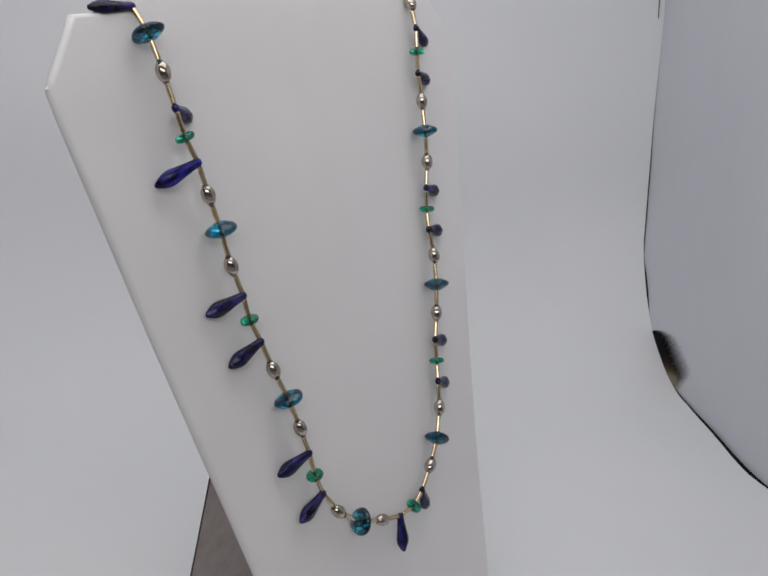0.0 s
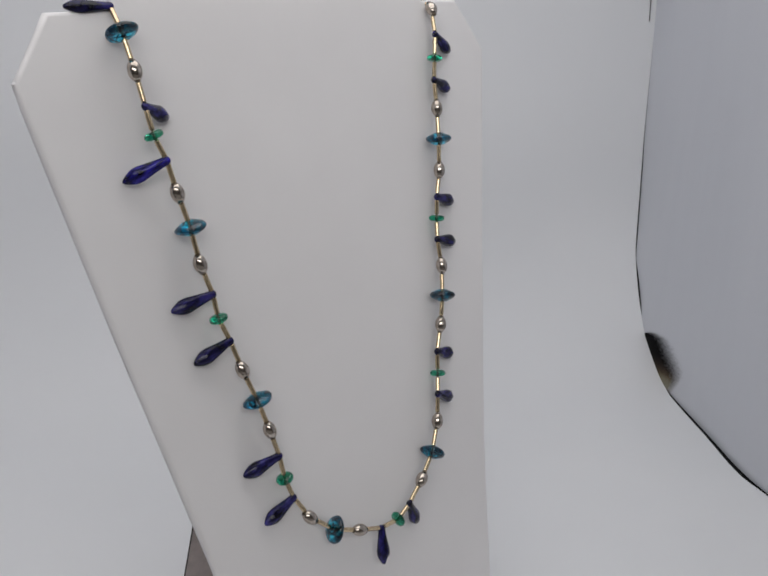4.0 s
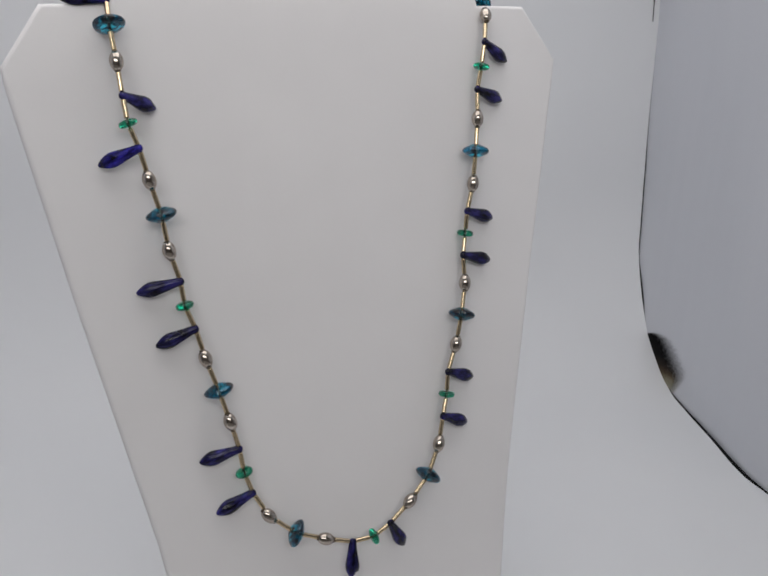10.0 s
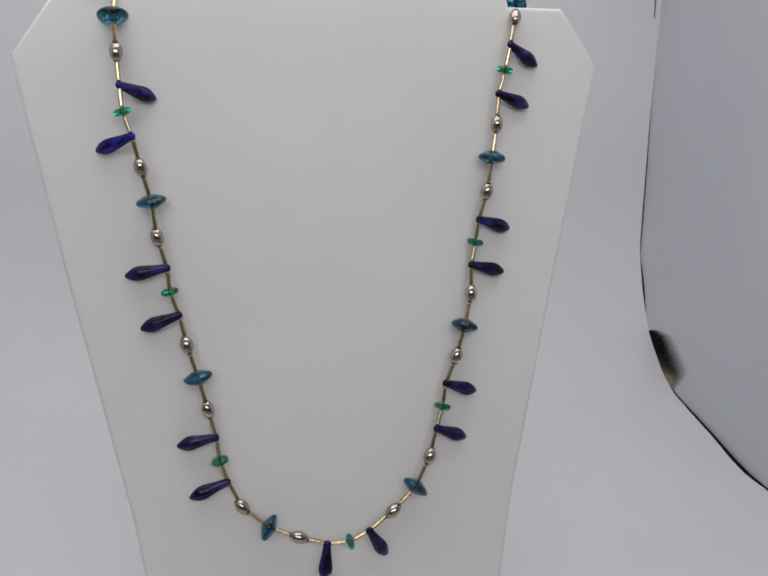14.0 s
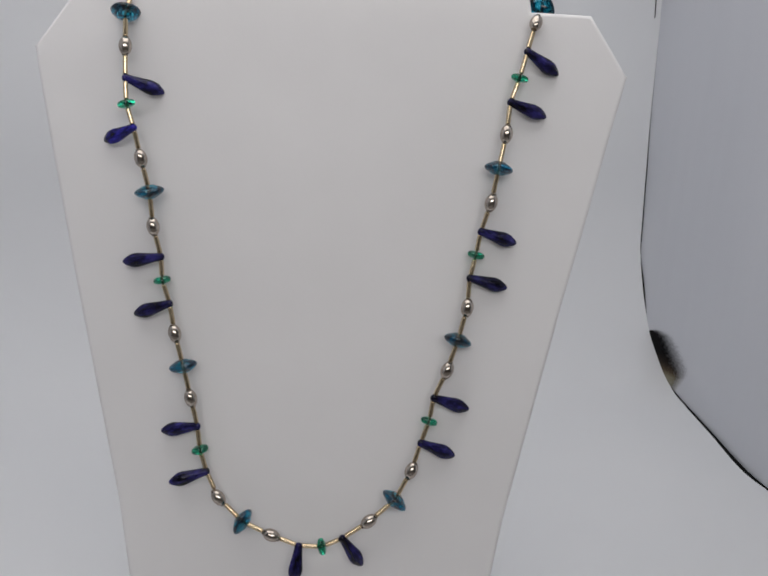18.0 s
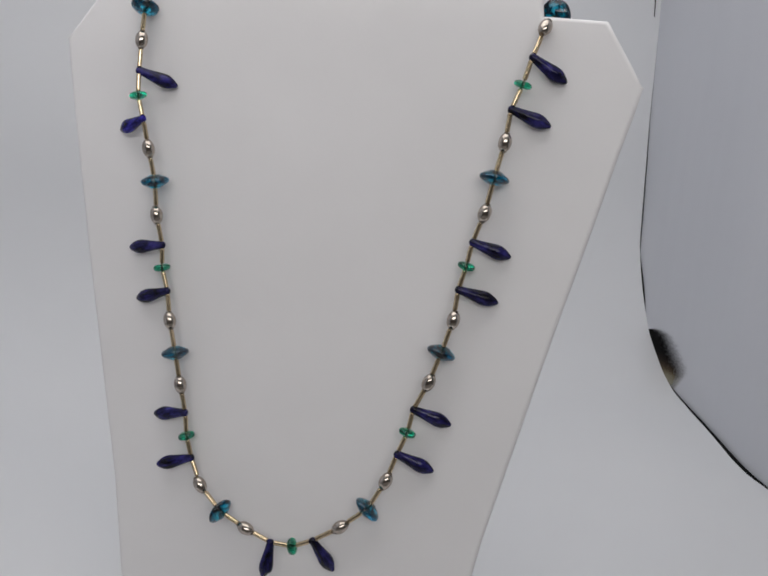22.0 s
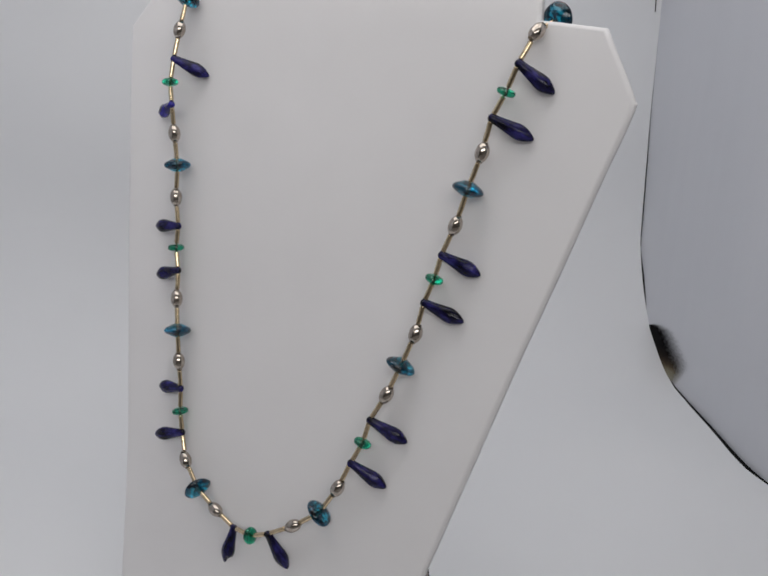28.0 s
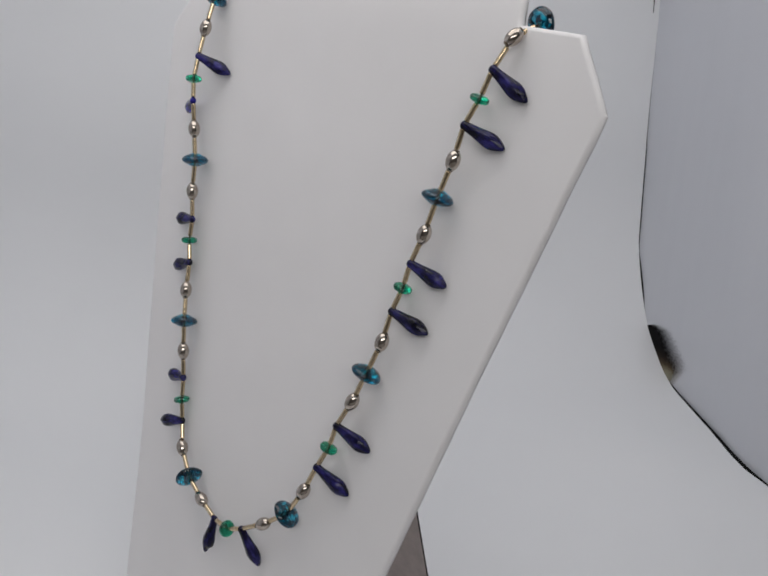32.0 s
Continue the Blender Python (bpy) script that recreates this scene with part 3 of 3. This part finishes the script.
def bead_meshes():
    out = {}
    # smooth polished pewter oval, drawn in a little at its two holes
    def dent(z, a):
        return 1 + 0.008 * math.sin(3 * a + z * 900) + 0.005 * math.cos(5 * a - z * 1600)

    prof = [(-0.0034, 0.0006)]
    for i in range(25):
        t = -1 + 2 * i / 24
        prof.append((0.0034 * t, 0.00245 * math.sqrt(max(0, 1 - (t * 0.94) ** 2))))
    prof.append((0.0034, 0.0006))
    out["S"] = lathe("pewter_bead", prof, SILVER, 32, dent)
    # saucer of two cones with soft, uneven flats, sharp at the rim
    prof = [(-0.0026, 0.0009), (-0.0027, 0.0013), (-0.0025, 0.0021), (-0.0019, 0.0033), (-0.0013, 0.0046), (-0.0007, 0.0053), (0, 0.0056),
            (0.0007, 0.0053), (0.0013, 0.0046), (0.0019, 0.0033), (0.0025, 0.0021), (0.0027, 0.0013), (0.0026, 0.0009)]
    me = lathe("teal_saucer", prof, TEAL, 36, lambda z, a: 1 + 0.010 * math.cos(6 * a) + 0.018 * math.cos(2 * a + 0.7))
    for v in me.vertices:
        r, a = math.hypot(v.co.x, v.co.y), math.atan2(v.co.y, v.co.x)
        v.co.z += 0.00030 * (r / 0.0058) ** 2 * math.sin(2 * a + 0.6)
    out["T"] = me
    prof = [(-0.0013, 0.0008), (-0.0013, 0.0020), (-0.0008, 0.0031), (0, 0.0034), (0.0008, 0.0031), (0.0013, 0.0020), (0.0013, 0.0008)]
    me = lathe("green_rondelle", prof, GREEN, 18)
    out["G"] = me
    out["D"] = dagger_mesh("dagger_bead")
    return out


def frame_along(at, axis, side):
    """A pose at a place whose z runs along axis and whose x leans towards side."""
    z = axis.normalized()
    x = (side - z * side.dot(z)).normalized()
    y = z.cross(x)
    m = Matrix((x, y, z)).transposed().to_4x4()
    m.translation = at
    return m


def tube_mesh(length):
    r, b = 0.00092, 0.0002
    return lathe("brass_tube", [(0, r - 0.0004), (0, r - b), (0.5 * b, r - 0.3 * b), (b, r), (1.6 * b, r), (length - 1.6 * b, r), (length - b, r), (length - 0.5 * b, r - 0.3 * b), (length, r - b), (length, r - 0.0004)], GOLD, 14)


PART_NAME = {"S": "pewter_bead", "T": "teal_bead", "G": "green_rondelle", "D": "dagger_bead"}
PART_LABEL = {"S": "shiny pewter oval bead", "T": "transparent teal glass lentil bead", "G": "emerald-green glass rondelle", "D": "dark lapis-blue glass dagger bead"}


def build_necklace():
    neck = tagged(new("necklace"), "necklace of dark blue daggers, teal glass, pewter and brass beads", "necklace")
    shapes = bead_meshes()
    chipped = dagger_mesh("chipped_dagger", True)
    bright = dagger_mesh("bright_dagger", mat=COBALT)
    rim = lathe("hole_rim", [(-0.0002, 0.0005), (-0.0002, 0.001), (-0.0001, 0.0011), (0.0001, 0.0011), (0.0002, 0.001), (0.0002, 0.0005)], DARK_RIM, 14)
    string = list(reversed(LEFT_SIDE)) + RIGHT_SIDE
    tips = list(reversed(LEFT_TIPS)) + RIGHT_TIPS
    places = [on_bust(x / 1000, v / 1000, w / 1000) for k, x, v, w in string]
    # the strand goes on over the shoulders and hangs behind the neck
    first, last = on_bust(-0.0675, 0.3115, -0.0150), on_bust(0.0885, 0.3045, -0.0170)
    full = [first] + places + [last]
    rnd = random.Random(3)
    di = 0
    for i, (kind, *_) in enumerate(string):
        at = full[i + 1]
        along = (full[i + 2] - full[i]).normalized()
        if kind == "T" and i == len(string) - 1:
            along = (E_OUT * -0.9 + E_UP * 0.3 + Vector((0.15, 0, 0))).normalized()
        if kind == "D":
            dx, dv, dw = tips[di]
            axis = Vector((dx, 0, 0)) + E_UP * dv + E_OUT * dw
            tip = at + axis
            rise = front_w(tip.x / 0.1, 0.0) + 0.0010 - (tip - Vector((0, FOOT_Y, 0))).dot(E_OUT)
            axis += E_OUT * max(0.0, rise)
            m = frame_along(at, axis, along)
            me = chipped if i == len(LEFT_SIDE) - 1 else bright if i in BRIGHT else shapes["D"]
            m = m @ Matrix.Diagonal((1, 1, rnd.uniform(0.98, 1.04), 1))
            di += 1
        else:
            tilt = Vector((rnd.uniform(-1, 1), rnd.uniform(-1, 1), rnd.uniform(-1, 1))) * (0.10 if kind in "TG" else 0.02)
            m = frame_along(at, along + tilt, E_OUT + Vector((rnd.uniform(-1, 1), 0, rnd.uniform(-1, 1))))
            me = shapes[kind]
        bead = under(PART_NAME[kind], me, neck, m, "bright cobalt-blue glass dagger bead" if me is bright else PART_LABEL[kind] + (" with a chipped tip" if me is chipped else ""))
        if kind == "S":
            for sgn in (-1, 1):
                under("hole_rim", rim, bead, pose(0, 0, sgn * 0.0034), "dark rim of the bead's hole")
    kinds = ["-"] + [s[0] for s in string] + ["-"]
    for i in range(len(full) - 1):
        a, b = full[i], full[i + 1]
        d = b - a
        s0, s1 = HALF_LONG.get(kinds[i], 0.0), HALF_LONG.get(kinds[i + 1], 0.0)
        length = d.length - s0 - s1 - 0.0005
        m = frame_along(a + d.normalized() * (s0 + 0.00025), d, E_OUT)
        under("brass_tube", tube_mesh(length), neck, m, "slim brass tube bead")
    # the thread through all of it
    tail = [on_bust(0.086, 0.294, -0.0135), on_bust(0.06, 0.27, -0.0125), on_bust(0.009, 0.252, -0.0120), on_bust(-0.04, 0.27, -0.0125), on_bust(-0.066, 0.302, -0.0135)]
    cu = bpy.data.curves.new("thread", "CURVE")
    cu.dimensions, cu.bevel_depth, cu.bevel_resolution = "3D", 0.00042, 2
    sp = cu.splines.new("POLY")
    loop = full + tail
    sp.points.add(len(loop) - 1)
    for p, q in zip(sp.points, loop):
        p.co = (*q, 1)
    sp.use_cyclic_u = True
    cu.materials.append(CORD)
    tmp = bpy.data.objects.new("thread_curve", cu)
    me = bpy.data.meshes.new_from_object(tmp)
    bpy.data.objects.remove(tmp)
    under("thread", me, neck, None, "thin brown bead thread")
    return neck


build_room()
build_box()
build_sheet()
build_smudge()
bust = build_bust()
necklace = build_necklace()


def motions():
    rows = [(t, pose(0, 0, 0, 0, 0, a)) for t, a in TURN]
    walk(bust, rows)
    walk(necklace, rows)


motions()
